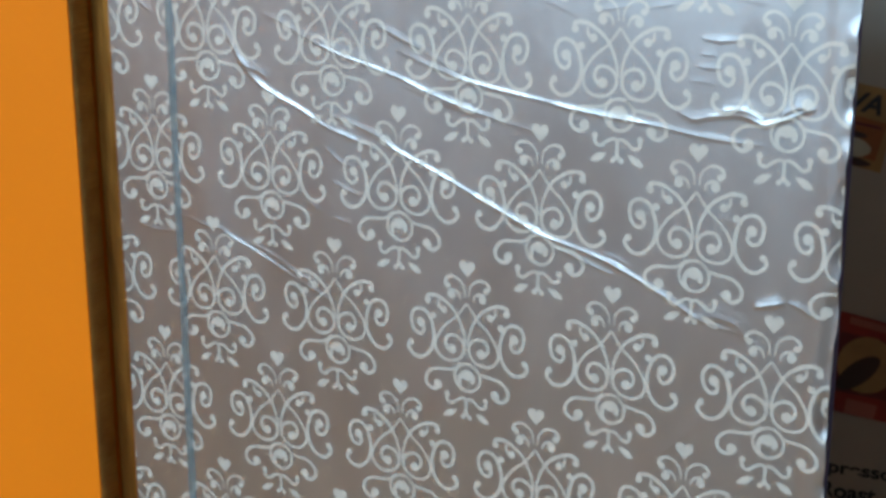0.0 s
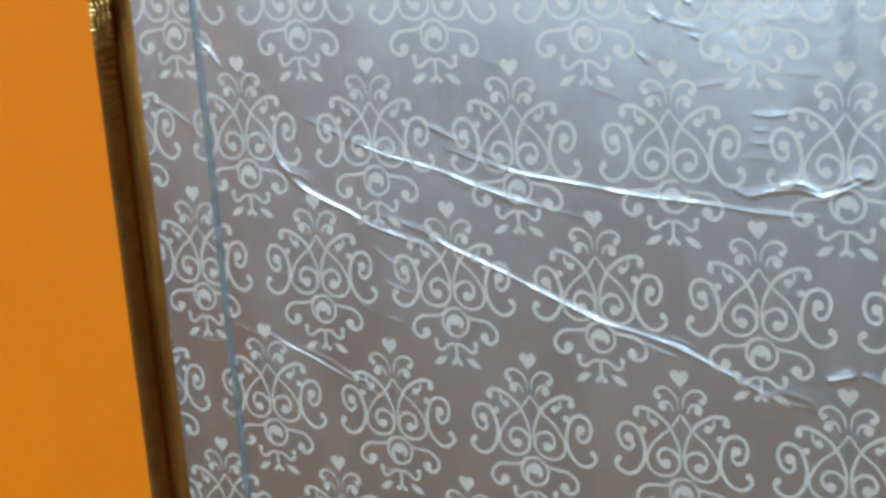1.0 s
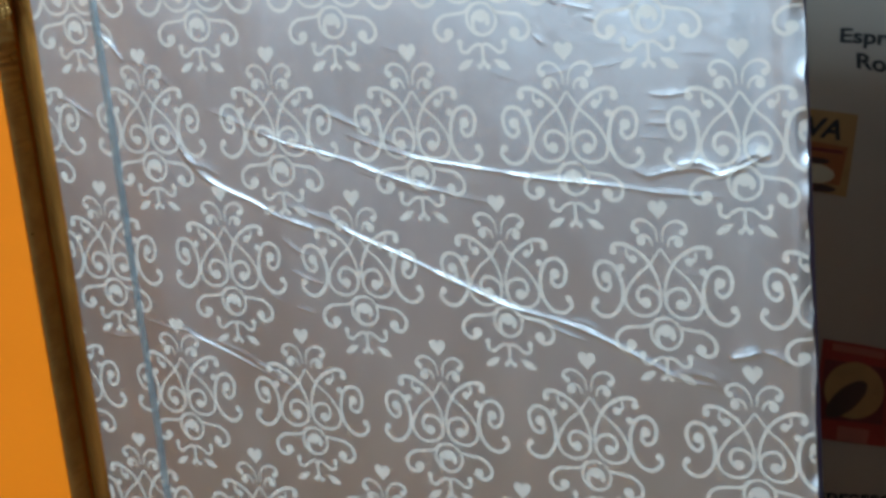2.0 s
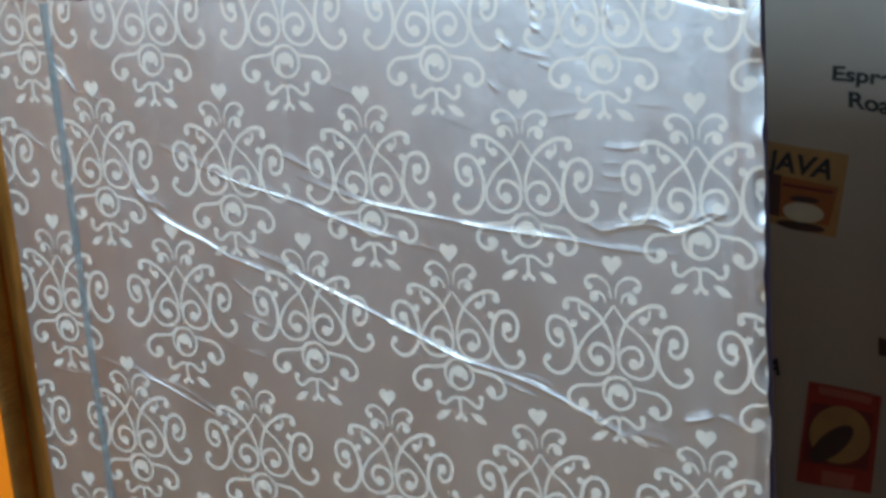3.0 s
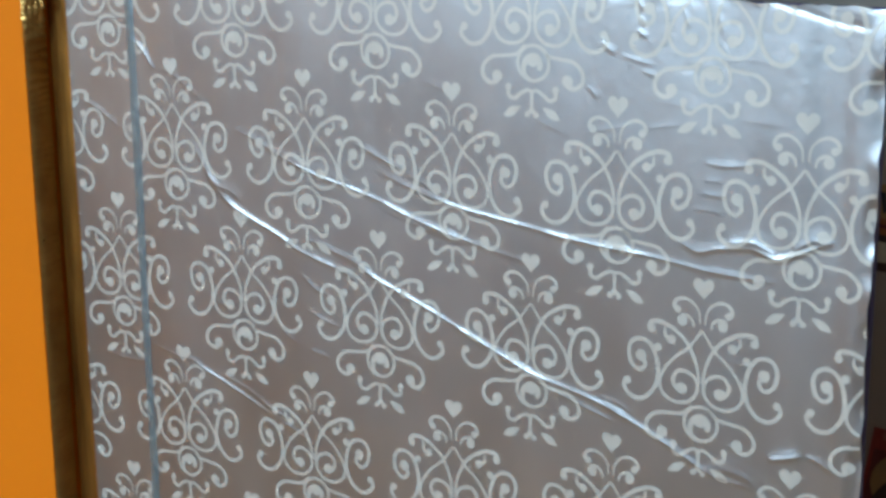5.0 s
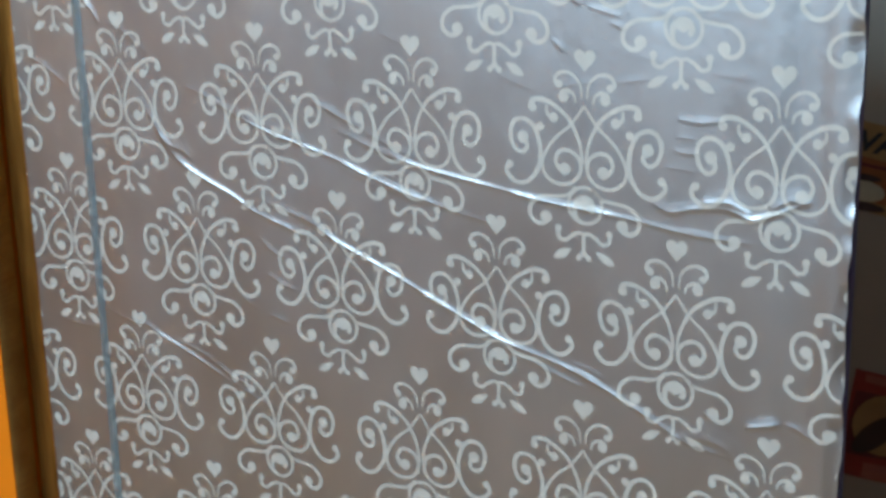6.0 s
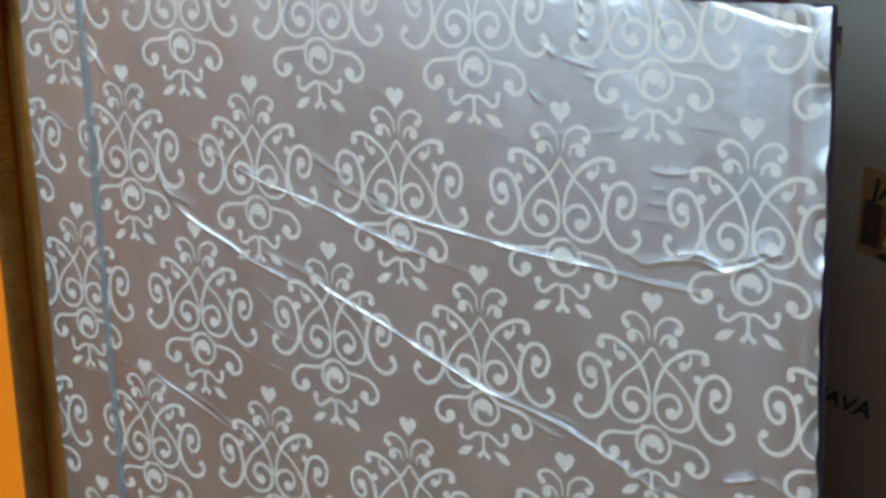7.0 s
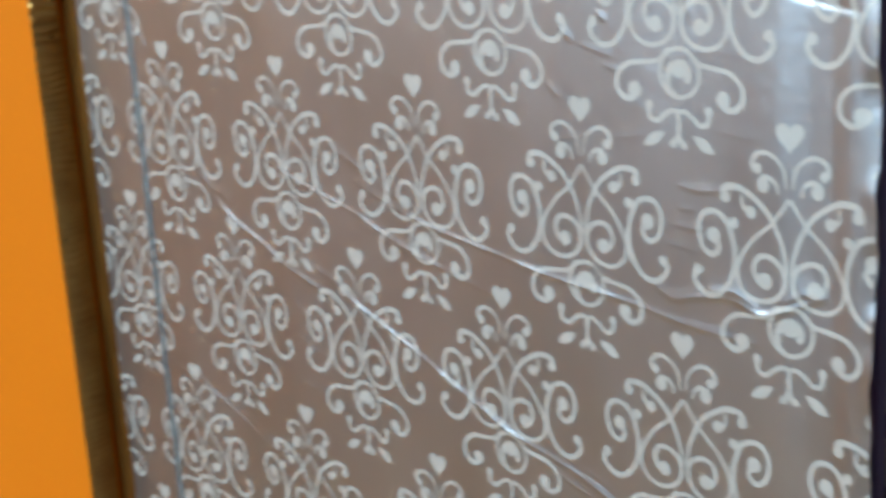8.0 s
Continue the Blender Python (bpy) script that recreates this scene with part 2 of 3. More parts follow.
def smooth_step(v, a, b):
    s = np.clip((v - a) / (b - a), 0, 1)
    return s * s * (3 - 2 * s)


def relief(x, z):
    """How far the foil stands out towards the room, over arrays of x and z (z from the second row of hearts)."""
    x, z = np.asarray(x, float), np.asarray(z, float)
    seen = smooth_step(z, -0.26, -0.235)
    h = 0.00040 * soft_noise(x, z * 0.8, 0.055, 1) + 0.00013 * soft_noise(x, z * 0.5, 0.021, 2) + 0.00002 * soft_noise(x, z * 0.4, 0.007, 8) + 0.00003 * soft_noise(x + 0.4 * z, z - 0.3 * x, 0.012, 9) + 0.000018 * soft_noise(x, z * 0.15, 0.0035, 10)
    dents = soft_noise(x + 0.6 * z, z - 0.5 * x, 0.0036, 23)
    h += (0.00002 * soft_noise(x, z, 0.007, 3) + 0.00004 * dents**3) * smooth_step(x, 0.17, 0.24) * smooth_step(z, 0.035, 0.075)
    # a shallow swelling beside the film strip
    h += 0.0007 * (0.7 + 0.6 * soft_noise(0 * x, z, 0.045, 68)) * np.exp(-((x - 0.030 - 0.004 * soft_noise(0 * x, z, 0.03, 69)) / 0.012) ** 2)
    for line, high, wide in CREASES:
        h += ridge(x, z, line, high, wide)
    # folds along the free edge, and the crumpled turn round it
    wob = 0.0018 * soft_noise(0 * x, z, 0.05, 4)
    e = x + wob
    high_up = 0.45 + 0.55 * smooth_step(z, -0.01, 0.05)
    h -= 0.00095 * high_up * smooth_step(e, 0.2885, 0.2985)
    h += (0.00055 + 0.0002 * soft_noise(0 * x, z, 0.03, 63)) * smooth_step(e, 0.3025, 0.3095)
    rim = smooth_step(e, 0.3095, RIGHT)
    h -= 0.0006 * rim + rim * (0.0008 * soft_noise(x * 0.5 + 0.35 * z, z - 0.45 * x, 0.008, 6) + 0.0009 * soft_noise(x * 0.4 - 0.2 * z, z + 0.3 * x, 0.022, 7))
    # turn over the upper edge
    h -= 0.00016 * smooth_step(z, TOP - 0.003, TOP) * (0.15 + 0.8 * soft_noise(x, 0 * z, 0.011, 9) + 0.5 * soft_noise(x, z, 0.004, 64))
    return h * seen


def torn(x, z):
    """The foil's slightly ragged outline at the free edge and at the top."""
    x, z = np.asarray(x, float), np.asarray(z, float)
    ragged = 0.0005 * soft_noise(0 * z, z, 0.006, 21) + 0.0006 * soft_noise(0 * z, z, 0.03, 22)
    lip = 0.0007 * soft_noise(x, 0 * z, 0.009, 65) + 0.0004 * soft_noise(x, 0 * z, 0.003, 66)
    return x + ragged * smooth_step(x, RIGHT - 0.006, RIGHT), z + lip * smooth_step(z, TOP - 0.004, TOP)


# ---------------------------------------------------------------- room
block("floor", -2.7, 1.7, -3.7, 0.8, -0.1, 0.0, FLOOR)
block("ceiling", -2.7, 1.7, -3.7, 0.8, 2.7, 2.8, WHITE)
block("wall_left", -2.8, -2.6, -3.7, 0.8, 0.0, 2.7, TAN_PAINT)
block("wall_right", 1.5, 1.6, -3.7, 0.8, 0.0, 2.7, BROWN)
block("wall_behind_curtain", -2.6, 1.5, 0.62, 0.72, 0.0, 2.7, BROWN)
wb = empty("wall_back", 0, YBACK, 0)
for nm, x0, x1, z0, z1 in (("wall_below", -2.6, 1.5, 0.0, WIN[2]), ("wall_above", -2.6, 1.5, WIN[3], 2.7), ("wall_beside", -2.6, WIN[0], WIN[2], WIN[3]), ("wall_beside", WIN[1], 1.5, WIN[2], WIN[3])):
    q = block(nm, x0, x1, -0.15, 0.0, z0, z1, BEIGE)
    under(q, wb)
wall_o = block("wall_orange", -2.6, -0.0352, -0.0116, 0.10, 0.0, 2.7, ORANGE, 0.0008)
for ob in list(scene.collection.objects):
    if ob.name.startswith(("floor", "ceiling", "wall")) and ob.parent is None:
        tagged(ob, kind="structure")
tagged(wall_o, "smooth orange painted wall with a gold ribbon along its end")

# ---------------------------------------------------------------- gold ribbon on the wall's end
def ribbed_strip(name, z0, z1, step):
    """A ribbon glued on the wall's end, gathered in fine uneven cross ribs."""
    zs = np.arange(z0, z1 + step / 2, step)
    ys = np.linspace(-0.0122, -0.0004, 19)
    Y, Z = np.meshgrid(ys, zs)
    zz = Z - ZB
    phase = zz / 0.0031 + 1.6 * soft_noise(zz, 0 * zz, 0.013, 11) + 0.25 * soft_noise(Y, zz, 0.006, 12)
    up = smooth_step(zz, 0.060, 0.085)
    out = (0.00014 + 0.00020 * smooth_step(zz, 0.0, 0.06)) * np.sin(2 * np.pi * phase) + 0.00025 * soft_noise(Y, zz, 0.004, 13) * 0.3 + 0.0012 * soft_noise(Y * 0.6, zz, 0.0024, 15) * up + 0.0005 * up * np.sin(2 * np.pi * (Y / 0.0031 + 0.4 * soft_noise(Y, zz, 0.01, 16))) + 0.0002 * soft_noise(0 * zz, zz, 0.02, 14)
    out -= 0.0006 * np.clip(-(Y + 0.0112) / 0.001, 0, 1)
    u = (Y + 0.0122) / 0.0118
    X = -0.0349 + 0.0006 + out + up * 0.0060 * u
    Y = Y - up * 0.0056 * u
    V = np.stack([X, Y, Z], -1).reshape(-1, 3)
    w = len(ys)
    F = [(r * w + c, r * w + c + 1, (r + 1) * w + c + 1, (r + 1) * w + c) for r in range(len(zs) - 1) for c in range(w - 1)]
    return mesh_ob(name, V, F, GOLD)


trim = empty("gold_ribbon", -0.035, -0.006, 0.0)
for ob in (ribbed_strip("ribbon", ZB - 0.26, ZB + 0.16, 0.0006), ribbed_strip("ribbon_lower", 0.002, ZB - 0.26, 0.004), ribbed_strip("ribbon_upper", ZB + 0.16, 2.69, 0.004)):
    ob.parent = trim
    ob.matrix_parent_inverse = Matrix.Translation((0.035, 0.006, 0))
tagged(trim, "gathered shiny gold ribbon glued on the end of an orange wall", "ribbon")

# ---------------------------------------------------------------- foil-wrapped panel
panel = empty("wrapped_panel", 0.1413, 0.0, 0.0)
tagged(panel, "thin panel in creased silver foil with white scroll print", "wrapped panel")
INV = Matrix.Translation((-0.1413, 0, 0))


def on_panel(ob, label=""):
    under(ob, panel, label)
    ob.matrix_parent_inverse = INV
    return ob


on_panel(block("core_board", -0.0338, RIGHT - 0.0008, 0.0034, 0.0082, 0.0, ZB + TOP - 0.0008, CORE, 0.0006), "dark violet board edge")


def foil_sheet():
    """The foil front with its turned rims at the free edge and at the top."""
    xs = np.concatenate([np.arange(LEFT, RIGHT + 1e-6, 0.00042)])
    zs = np.concatenate([np.linspace(-ZB, -0.26, 20), np.arange(-0.2578, TOP + 1e-6, 0.00042)])
    X, Z = np.meshgrid(xs, zs)
    H = relief(X, Z)
    X, Z = torn(X, Z)
    V = np.stack([X, -H, Z + ZB], -1)
    w, n = len(xs), len(zs)
    k = (np.arange(n - 1)[:, None] * w + np.arange(w - 1)[None, :]).reshape(-1)
    F = np.stack([k, k + 1, k + w + 1, k + w], 1)
    # a short return towards the back along the top, with a crisp fold
    lip = V[-1]
    back = np.stack([lip[:, 0], np.maximum(lip[:, 1], 0) + 0.0035, lip[:, 2] - 0.0003], 1)
    t = n * w + np.arange(w - 1)
    F = np.concatenate([F, np.stack([t, t + 1, t + w + 1, t + w], 1)])
    V = np.concatenate([V.reshape(-1, 3), lip, back])
    return on_panel(mesh_ob("foil_sheet", V, F, FOIL), "creased silver wrapping foil")


foil_sheet()


def tape_strip():
    """Flat gold tape between the foil and the ribbon."""
    zs = np.concatenate([np.linspace(0.002, ZB - 0.26, 12), np.arange(ZB - 0.257, ZB + TOP, 0.003)])
    xs = np.linspace(-0.0332, LEFT + 0.0012, 6)
    X, Z = np.meshgrid(xs, zs)
    u = (X - xs[0]) / (xs[-1] - xs[0])
    Yt = 0.0006 - 0.0003 * np.sin(np.pi * u) + 0.0002 * soft_noise(X, Z, 0.012, 31)
    V = np.stack([X, Yt, Z], -1).reshape(-1, 3)
    F = [(r * 6 + c, r * 6 + c + 1, (r + 1) * 6 + c + 1, (r + 1) * 6 + c) for r in range(len(zs) - 1) for c in range(5)]
    return on_panel(mesh_ob("edge_tape", V, F, GOLD_FLAT), "brown-gold tape along the panel edge")


tape_strip()


def film_strip():
    """A narrow see-through bluish film that runs down over foil and print."""
    zs = np.concatenate([np.linspace(-ZB + 0.002, -0.26, 12), np.arange(-0.257, TOP - 0.001, 0.0015)])
    xs = np.linspace(-0.0021, 0.0021, 7)
    X, Z = np.meshgrid(xs, zs)
    X = X * (1 + 0.12 * soft_noise(0 * Z, Z, 0.07, 52)) + 0.0124 + 0.0004 * soft_noise(0 * Z, Z, 0.05, 51)
    V = np.stack([X, -relief(X, Z) - 0.0002 - 0.0003 * (1 - (np.linspace(-1, 1, 7)[None, :]) ** 2), Z + ZB], -1).reshape(-1, 3)
    F = [(r * 7 + c, r * 7 + c + 1, (r + 1) * 7 + c + 1, (r + 1) * 7 + c) for r in range(len(zs) - 1) for c in range(6)]
    return on_panel(mesh_ob("film_strip", V, F, FILM), "narrow translucent blue film")


film_strip()

# one scroll motif, half of it, in millimetres from its heart: lines with the widths at both ends
STROKES = [
    (((0.9, -12), (1.5, -7.6), (3.9, -4.8), (7, -3.9), (9.6, -5), (10.3, -7.2), (9, -8.2)), 0.8, 2.0),
    (((3.0, -13.6), (3.6, -11.2), (5.4, -9.9), (7.4, -10.2), (8.3, -11.6)), 0.9, 2.4),
    (((0.6, -33), (1.3, -27.9), (3.1, -23), (6.2, -18.2), (10.9, -14.8), (14.7, -13.4), (18.4, -13.9), (18.9, -16.2)), 1.3, 2.3),
    (((13.4, -15), (13.2, -17.8), (10.9, -19.4)), 1.1, 2.0),
    (((0.1, -14.5), (4.7, -20.8), (9.8, -25.2), (13.4, -30), (14.9, -34.4), (13.6, -38.4), (9.8, -40.6), (5, -40.1), (1.9, -37.4), (1.1, -34), (2.4, -31), (5.6, -29.3), (8.7, -29.9), (10.1, -33), (8.6, -35.9), (6.6, -35.8)), 1.2, 1.9),
    (((22, -26.2), (20.4, -29.2), (22.4, -31.5), (25.4, -29.8), (26.6, -25), (25.1, -21.4), (21.9, -20.4), (18.5, -22), (16.3, -26.5), (15.6, -31.6), (16.6, -36.6), (19.6, -40.6), (22.8, -41.9), (25.6, -41.3), (27.9, -39), (28, -37), (26.9, -35.6)), 1.9, 2.0),
    (((2.8, -41), (6.1, -44.2), (11, -45.1), (15.6, -45.8), (19, -48.7), (19.3, -52.4), (16.8, -54.6), (14, -54.2), (13.4, -52.4)), 1.3, 2.2),
    (((0, -56.8), (2, -56.4), (4.7, -57.9), (6.6, -59.4), (9, -58.6), (9.2, -55.6)), 1.5, 1.9),
    (((0, -62), (1, -64), (1.8, -65)), 1.2, 1.8),
]
DOTS = [(9.0, -8.0, 1.5), (7.3, -11.9, 2.0), (18.5, -16.1, 1.7), (10.9, -19.0, 1.8), (6.8, -35.5, 2.3), (22.0, -26.4, 2.3), (26.9, -36.0, 1.6), (15.8, -22.4, 1.6), (13.6, -52.3, 2.3), (9.2, -55.7, 1.4), (1.7, -64.7, 1.2)]


def motif_outline():
    """Flat pieces of the motif: a list of (points, faces) in millimetres."""
    pieces = []

    def ribbon(line, w0, w1):
        c = glide(line, 0.5)
        t = np.gradient(c, axis=0)
        t /= np.linalg.norm(t, axis=1)[:, None] + 1e-9
        nrm = np.stack([-t[:, 1], t[:, 0]], 1)
        w = 0.8 * np.linspace(w0, w1, len(c))[:, None] / 2
        n = len(c)
        faces = [(k, k + 1, n + k + 1, n + k) for k in range(n - 1)] + [(n + k, n + k + 1, 2 * n + k + 1, 2 * n + k) for k in range(n - 1)]
        pieces.append((np.concatenate([c + nrm * w, c, c - nrm * w]), faces))

    def fan(outline, middle):
        n = len(outline)
        pieces.append((np.array(list(outline) + [middle]), [(k, (k + 1) % n, n) for k in range(n)]))

    for s in (1, -1):
        for line, w0, w1 in STROKES:
            ribbon([(s * a, b) for a, b in line], w0, w1)
        for a, b, r in DOTS:
            r *= 0.92
            fan([(s * a + r * math.cos(k * math.pi / 7), b + r * math.sin(k * math.pi / 7)) for k in range(14)], (s * a, b))
        leaf = glide([(4.2, -62.2), (6.4, -65), (8.6, -66), (11, -65.8), (9.4, -63.4), (7.4, -62.3), (4.6, -62.0)], 1.2)
        fan([(s * a, b) for a, b in leaf], (s * 7.6, -64.1))
    ring = [(0.5 + 6.0 * math.cos(k * math.pi / 16), -47 + 6.0 * math.sin(k * math.pi / 16)) for k in range(33)]
    ribbon(ring, 1.5, 1.5)
    # the ring runs inwards to a fat comma
    ribbon([(0.5 + a, -47 + b) for a, b in ((-0.6, -5.7), (-3.0, -4.3), (-3.7, -1.8), (-3.0, 0.6), (-1.2, 1.9))], 0.9, 3.4)
    ribbon([(0.5 + a, -47 + b) for a, b in ((-1.4, 1.7), (0.4, 2.2), (2.0, 1.3), (2.7, -0.3), (2.5, -1.5))], 3.4, 2.4)
    for a, b, r in ((2.9, -48.5, 1.0), (0.3, -45.9, 2.4)):
        fan([(a + r * math.cos(k * math.pi / 8), b + r * math.sin(k * math.pi / 8)) for k in range(16)], (a, b))
    ribbon(((0, -56.6), (0, -60), (0, -64.4)), 1.7, 1.5)
    heart = []
    for k in range(28):
        a = 2 * math.pi * k / 28
        heart.append((0.235 * 16 * math.sin(a)**3, 0.26 * (13 * math.cos(a) - 5 * math.cos(2 * a) - 2 * math.cos(3 * a) - math.cos(4 * a)) + 0.6))
    fan(heart, (0, -0.4))
    return pieces


PIECES = motif_outline()


def motif(x0, z0, flat=False):
    """One printed motif laid on the foil, cut off at the foil's edges."""
    allp = np.concatenate([pts for pts, _ in PIECES])
    ax, az = allp[:, 0] / 1000 + x0, allp[:, 1] / 1000 + z0
    ok = (ax > LEFT) & (ax < RIGHT) & (az < TOP)
    cx, cz = np.clip(ax, LEFT + 0.0002, RIGHT - 0.0004), np.minimum(az, TOP - 0.0003)
    lift = np.concatenate([np.full(len(pts), 0.0001 + 0.000004 * (k % 12)) for k, (pts, _) in enumerate(PIECES)])
    h = 0 * cx if flat else relief(cx, cz)
    cx, cz = torn(cx, cz)
    V, F, base = np.stack([cx, -h - lift, cz + ZB], 1), [], 0
    for pts, faces in PIECES:
        for f in faces:
            if any(ok[base + i] for i in f):
                p = [pts[i] for i in f]
                turn = sum((p[i][0] - p[i - 1][0]) * (p[i][1] + p[i - 1][1]) for i in range(len(p)))
                F.append(tuple(base + i for i in (f if turn < 0 else f[::-1])))  # printed side towards the room
        base += len(pts)
    if not F:
        return None
    return on_panel(mesh_ob("printed_motif", V, F, INK))


PITCH, ROW = 0.065, 0.05896
NUDGE = {2: 0.0003, 1: -0.0003, 0: 0.0008, -1: -0.0008, -2: 0.0003}
flat_mesh = None
for row in range(2, -7, -1):
    for col in range(-1, 6):
        x0 = (col + 0.5 * (row % 2)) * PITCH
        z0 = row * ROW + NUDGE.get(row, 0)
        if x0 + 0.029 < LEFT or x0 - 0.029 > RIGHT or z0 - 0.067 < -ZB:
            continue
        inside = x0 - 0.029 > LEFT and x0 + 0.029 < RIGHT
        if row > -4 or not inside:
            motif(x0, z0, row <= -5)
        elif flat_mesh is None:
            flat_mesh, fx, fz = motif(x0, z0, True), x0, z0
        else:
            twin = new("printed_motif", flat_mesh.data)
            on_panel(twin)
            twin.location = (x0 - fx, 0, z0 - fz)

# ---------------------------------------------------------------- curtain with coffee prints
def drape(x, z):
    """Where the curtain hangs: soft vertical folds."""
    x, z = np.asarray(x, float), np.asarray(z, float)
    return 0.478 + 0.008 * np.sin((x - 0.05) / 0.022 + 0.5 * np.sin(z * 3.1)) + 0.008 * np.sin(x / 0.071 + 1.1) + 0.004 * soft_noise(x, z * 0.2, 0.05, 41)


curtain = empty("curtain", 0.2, 0.478, ZB + 0.9)
tagged(curtain, "white cotton curtain printed with coffee labels and black lettering", "curtain")
CINV = Matrix.Translation((-0.2, -0.478, -ZB - 0.9))


def hung(ob, parent=None, label=""):
    under(ob, parent or curtain, label)
    if parent is None:
        ob.matrix_parent_inverse = CINV
    else:
        ob.matrix_parent_inverse = parent.matrix_basis.inverted()
    return ob


xs, zs = np.arange(-0.7, 1.45, 0.006), np.linspace(-1.30, 0.95, 80)
X, Z = np.meshgrid(xs, zs)
V = np.concatenate([np.stack([X, drape(X, Z), Z + ZB], -1).reshape(-1, 3), np.stack([X, drape(X, Z) + 0.0012, Z + ZB], -1).reshape(-1, 3)])
w, half = len(xs), len(xs) * len(zs)
F = [(r * w + c, r * w + c + 1, (r + 1) * w + c + 1, (r + 1) * w + c) for r in range(len(zs) - 1) for c in range(w - 1)]
F += [tuple(half + i for i in reversed(f)) for f in F]
hung(mesh_ob("cloth", V, F, SHADED_CLOTH))
rod = bmesh.new()
bmesh.ops.create_cone(rod, segments=16, radius1=0.012, radius2=0.012, depth=4.1, cap_ends=True, matrix=Matrix.Translation((-0.55, 0.478, ZB + 0.955)) @ Matrix.Rotation(math.pi / 2, 4, "Y"))
tagged(part("curtain_rod", rod, BROWN, None), "brown round curtain rod above the window curtain", "curtain rod", kind="structure")


def laid(name, pts, faces, material, level, mother=None, label=""):
    """A dyed shape (millimetres) lying on the cloth."""
    x, z = np.array(pts, float).T / 1000
    y = drape(x, z) - 0.0006 - 0.0004 * level
    return hung(mesh_ob(name, np.stack([x, y, z + ZB], 1), faces, material), mother, label)


def quad(name, corners, material, level, mother=None, label="", n=14):
    """A four-cornered print: corners from the upper left, clockwise."""
    a, b, c, d = [np.array(q, float) for q in corners]
    P = [(a * (1 - u) + b * u) * (1 - v) + (d * (1 - u) + c * u) * v for v in np.linspace(0, 1, n + 1) for u in np.linspace(0, 1, n + 1)]
    m = n + 1
    return laid(name, P, [((r + 1) * m + k, (r + 1) * m + k + 1, r * m + k + 1, r * m + k) for r in range(n) for k in range(n)], material, level, mother, label)


def oval(name, cx, cz, rx, rz, material, level, mother=None, label="", tilt=0.0, bite=0.0):
    P, F, n, rings = [(cx, cz)], [], 28, 4
    ct, st = math.cos(radians(tilt)), math.sin(radians(tilt))
    for r in range(1, rings + 1):
        for k in range(n):
            a = 2 * math.pi * k / n
            q = r / rings * (1 + bite * math.sin(2 * a))
            u, v = rx * q * math.cos(a), rz * q * math.sin(a)
            P.append((cx + u * ct - v * st, cz + u * st + v * ct))
    for k in range(n):
        F.append((0, 1 + k, 1 + (k + 1) % n))
        for r in range(rings - 1):
            i, j = 1 + r * n, 1 + (r + 1) * n
            F.append((i + k, j + k, j + (k + 1) % n, i + (k + 1) % n))
    return laid(name, P, F, material, level, mother, label)


def lettering(text, corners, material, level, mother=None, shear=0.0):
    """Printed words fitted between four corners (upper left, clockwise)."""
    cu = bpy.data.curves.new("lettering", "FONT")
    cu.body, cu.shear, cu.offset = text, shear, 0.028
    ob = bpy.data.objects.new("lettering", cu)
    scene.collection.objects.link(ob)
    me = bpy.data.meshes.new_from_object(ob.evaluated_get(bpy.context.evaluated_depsgraph_get()))
    bpy.data.objects.remove(ob)
    bm = bmesh.new()
    bm.from_mesh(me)
    bmesh.ops.triangulate(bm, faces=bm.faces[:])
    bmesh.ops.subdivide_edges(bm, edges=[e for e in bm.edges if e.calc_length() > 0.15], cuts=2)
    bmesh.ops.triangulate(bm, faces=bm.faces[:])
    P = np.array([v.co[:2] for v in bm.verts])
    lo, hi = P.min(0), P.max(0)
    a, b, c, d = [np.array(q, float) for q in corners]
    for v in bm.verts:
        u, s = (v.co.x - lo[0]) / (hi[0] - lo[0]), (hi[1] - v.co.y) / (hi[1] - lo[1])
        q = ((a * (1 - u) + b * u) * (1 - s) + (d * (1 - u) + c * u) * s) / 1000
        v.co = (q[0], float(drape(q[0], q[1])) - 0.0006 - 0.0004 * level, q[1] + ZB)
    ob = part("lettering", bm, material, None)
    return hung(ob, mother)


# words on bare cloth
lettering("Espresso", ((197, -10), (256, -15), (254, -28), (196, -22)), BLACK, 1)
lettering("Roast", ((206, -26), (245, -31), (244, -43), (206, -36)), BLACK, 1)
lettering("JAVA", ((125, -199), (163, -202), (161, -217), (122, -211)), BLACK, 1, shear=0.2)
lettering("Espresso", ((166, -322), (222, -324), (222, -337), (166, -334)), BLACK, 1)
lettering("Roast", ((176, -338), (212, -340), (212, -352), (176, -350)), BLACK, 1)
# tan label with a cup
st = quad("label_print", ((152, -56), (206, -66), (197, -120), (148, -108)), TAN, 1, label="tan coffee label with black lettering")
quad("picture", ((164, -79), (199, -87), (193, -112), (160, -104)), RUST, 2, st)
quad("bag", ((153, -76), (165, -79), (163, -106), (151, -103)), COCOA, 2, st)
oval("cup", 178, -103, 12.5, 6.5, CREAM, 3, st, tilt=-10)
oval("coffee", 179, -94.5, 9, 2.2, COCOA, 4, st, tilt=-8)
oval("saucer", 176, -112.0, 15, 3.0, COCOA, 2.5, st, tilt=-10)
lettering("JAVA", ((154, -61), (197, -69), (194, -86), (156, -78)), BLACK, 4, st, shear=0.25)
quad("underline", ((166, -83.5), (196, -89), (196, -91), (166, -85.5)), DEEP, 4, st, n=6)
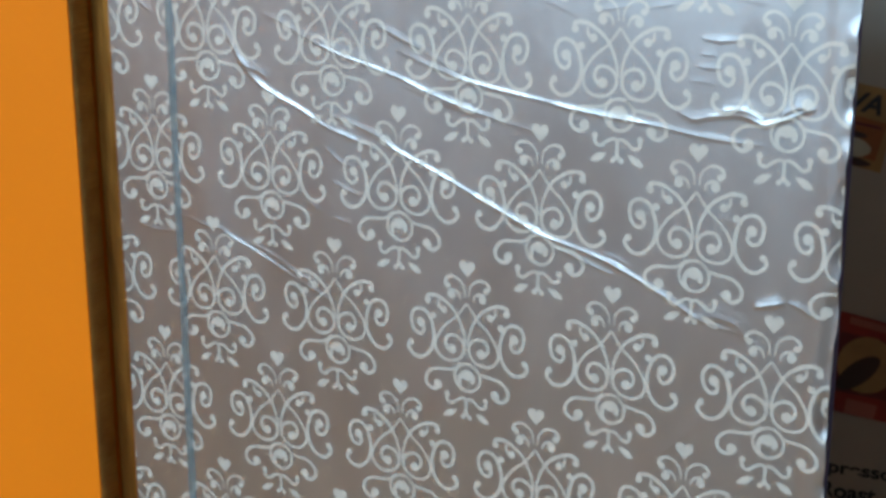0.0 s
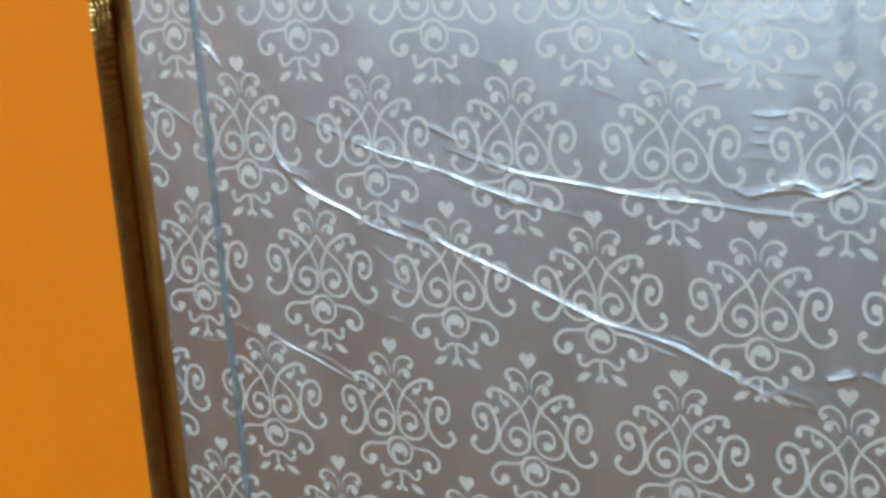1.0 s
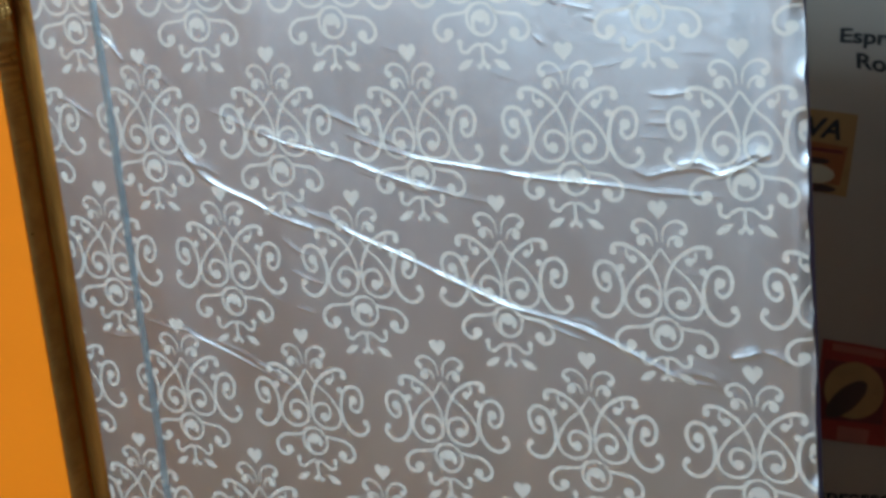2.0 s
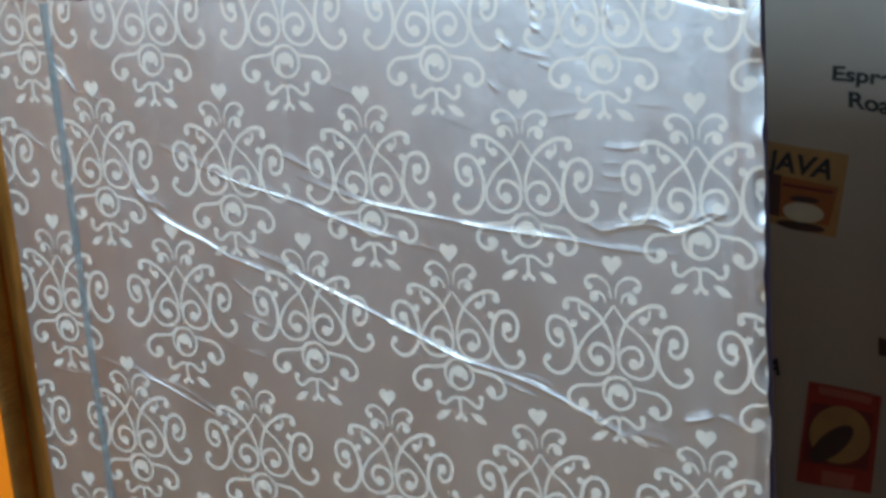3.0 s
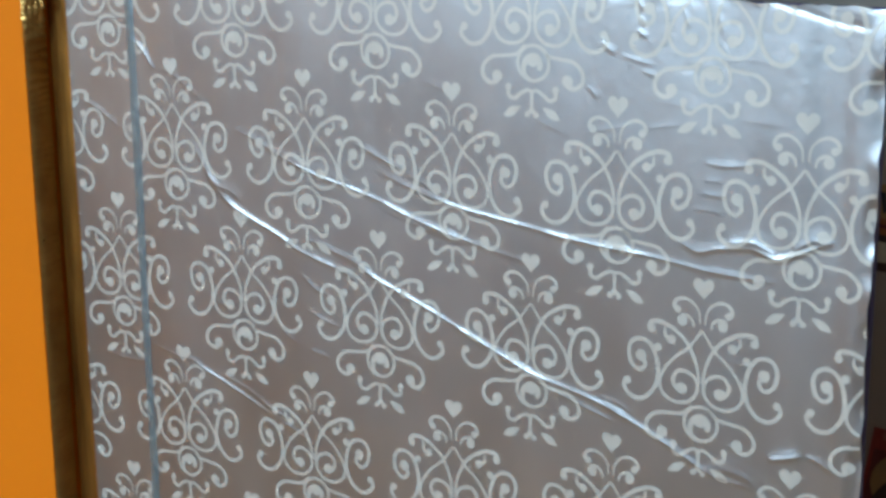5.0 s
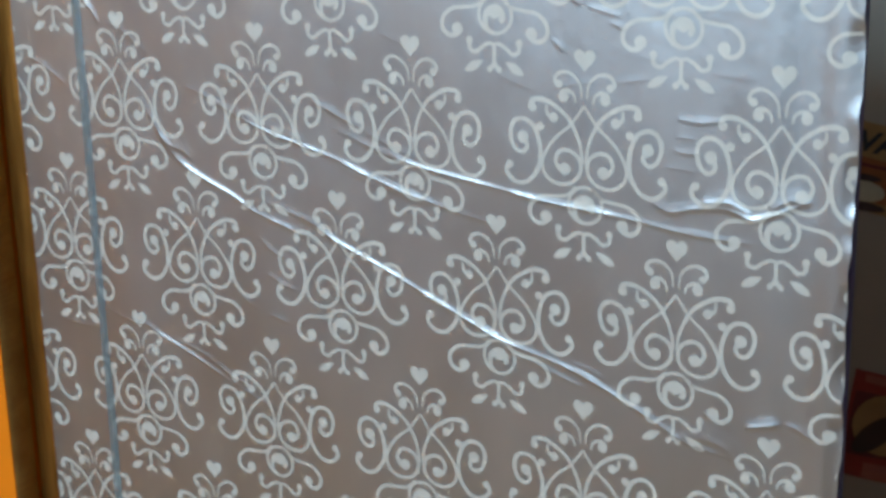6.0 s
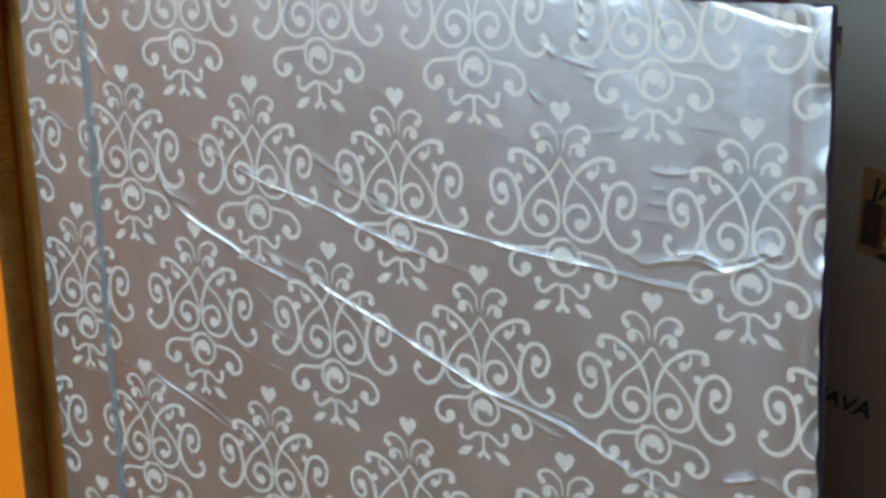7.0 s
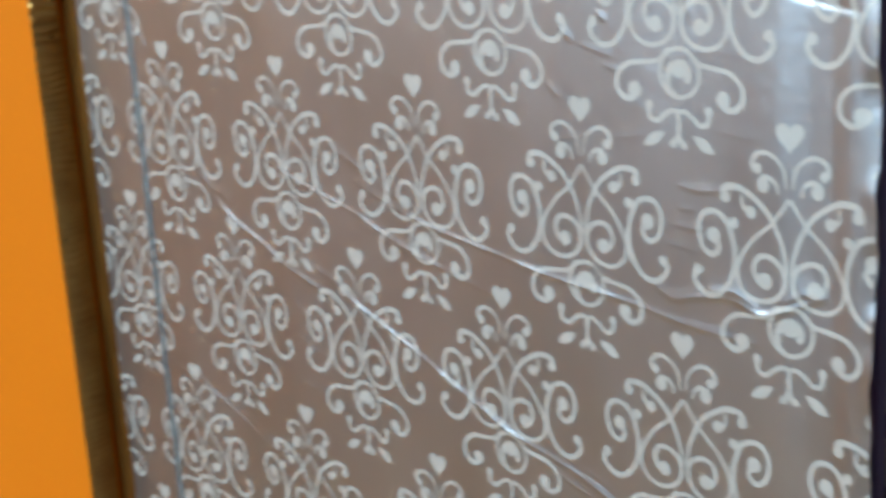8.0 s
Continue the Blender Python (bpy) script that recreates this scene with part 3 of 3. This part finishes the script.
# red label with a bean
rs = quad("label_print", ((180, -216), (225, -224), (218, -292), (171, -286)), RED, 1, label="red coffee label with a dark bean")
quad("picture", ((181, -230), (220, -236), (216, -276), (175, -272)), DEEP, 2, rs)
oval("medallion", 199, -252, 19, 20, TAN, 3, rs, tilt=-5)
oval("bean", 194, -258, 17, 7.5, COCOA, 4, rs, tilt=38, bite=0.1)
quad("band", ((188, -277), (208, -280), (206, -290), (187, -287)), PINK, 2, rs, n=8)
quad("band", ((186, -219), (219, -225), (218, -230), (186, -224)), PINK, 2, rs, n=8)
# small leaf
oval("leaf_print", 128, 10, 4.5, 9.5, TAN, 1, tilt=-12)
quad("leaf_tip", ((129, 24), (133, 24), (132, 13), (129, 15)), COCOA, 2, n=5)
# red cup label
cs = quad("label_print", ((50, 34), (93, 38), (94, -8), (53, -18)), DEEP, 1, label="dark red label with a cream cup")
quad("band", ((53, -18), (94, -8), (96, -21), (54, -32)), RED, 1.5, cs)
oval("cup", 73, 2, 19, 11.5, CREAM, 2, cs, tilt=6)
oval("coffee", 73, 9.5, 13.5, 4.6, COCOA, 3, cs, tilt=6)
lettering("ROAST", ((58, -19), (90, -11), (91, -20), (58, -28)), PINK, 3, cs)
# amber label, writing past reading
al = quad("label_print", ((84, -64), (112, -62), (111, -76), (83, -78)), AMBER, 1, label="amber label with blurred lettering bars")
quad("band", ((83, -80), (112, -78), (111, -91), (82, -93)), RUST, 1, al)
quad("bar", ((88, -68), (107, -66.5), (107, -72), (88, -73.5)), RUST, 2, al, n=6)
quad("bar", ((88, -83), (106, -82), (105, -88), (88, -89)), DEEP, 2, al, n=6)
# brown-red label with a white cup
bl = quad("label_print", ((67, -138), (112, -134), (107, -193), (62, -192)), RED, 1, label="brown and red label with a small white cup")
quad("picture", ((71, -142), (108, -139), (106, -171), (69, -171)), RUST, 2, bl)
quad("picture_base", ((69, -171), (106, -171), (105, -190), (66, -188)), COCOA, 2, bl)
oval("cup", 89, -177, 13, 6, CREAM, 3, bl, tilt=-4)
quad("bar", ((76, -148), (103, -146), (103, -152), (76, -154)), DEEP, 3, bl, n=6)
quad("bar", ((77, -159), (102, -157), (101, -163), (76, -165)), DEEP, 3, bl, n=6)
# dark labels low on the cloth
quad("label_print", ((24, -229), (61, -222), (60, -238), (23, -245)), COCOA, 1, label="dark brown label")
quad("label_print", ((24, -276), (60, -266), (58, -300), (22, -308)), COCOA, 1, label="dark brown label")
quad("bar", ((223, -184), (236, -187), (236, -198), (223, -196)), COCOA, 1, n=6)
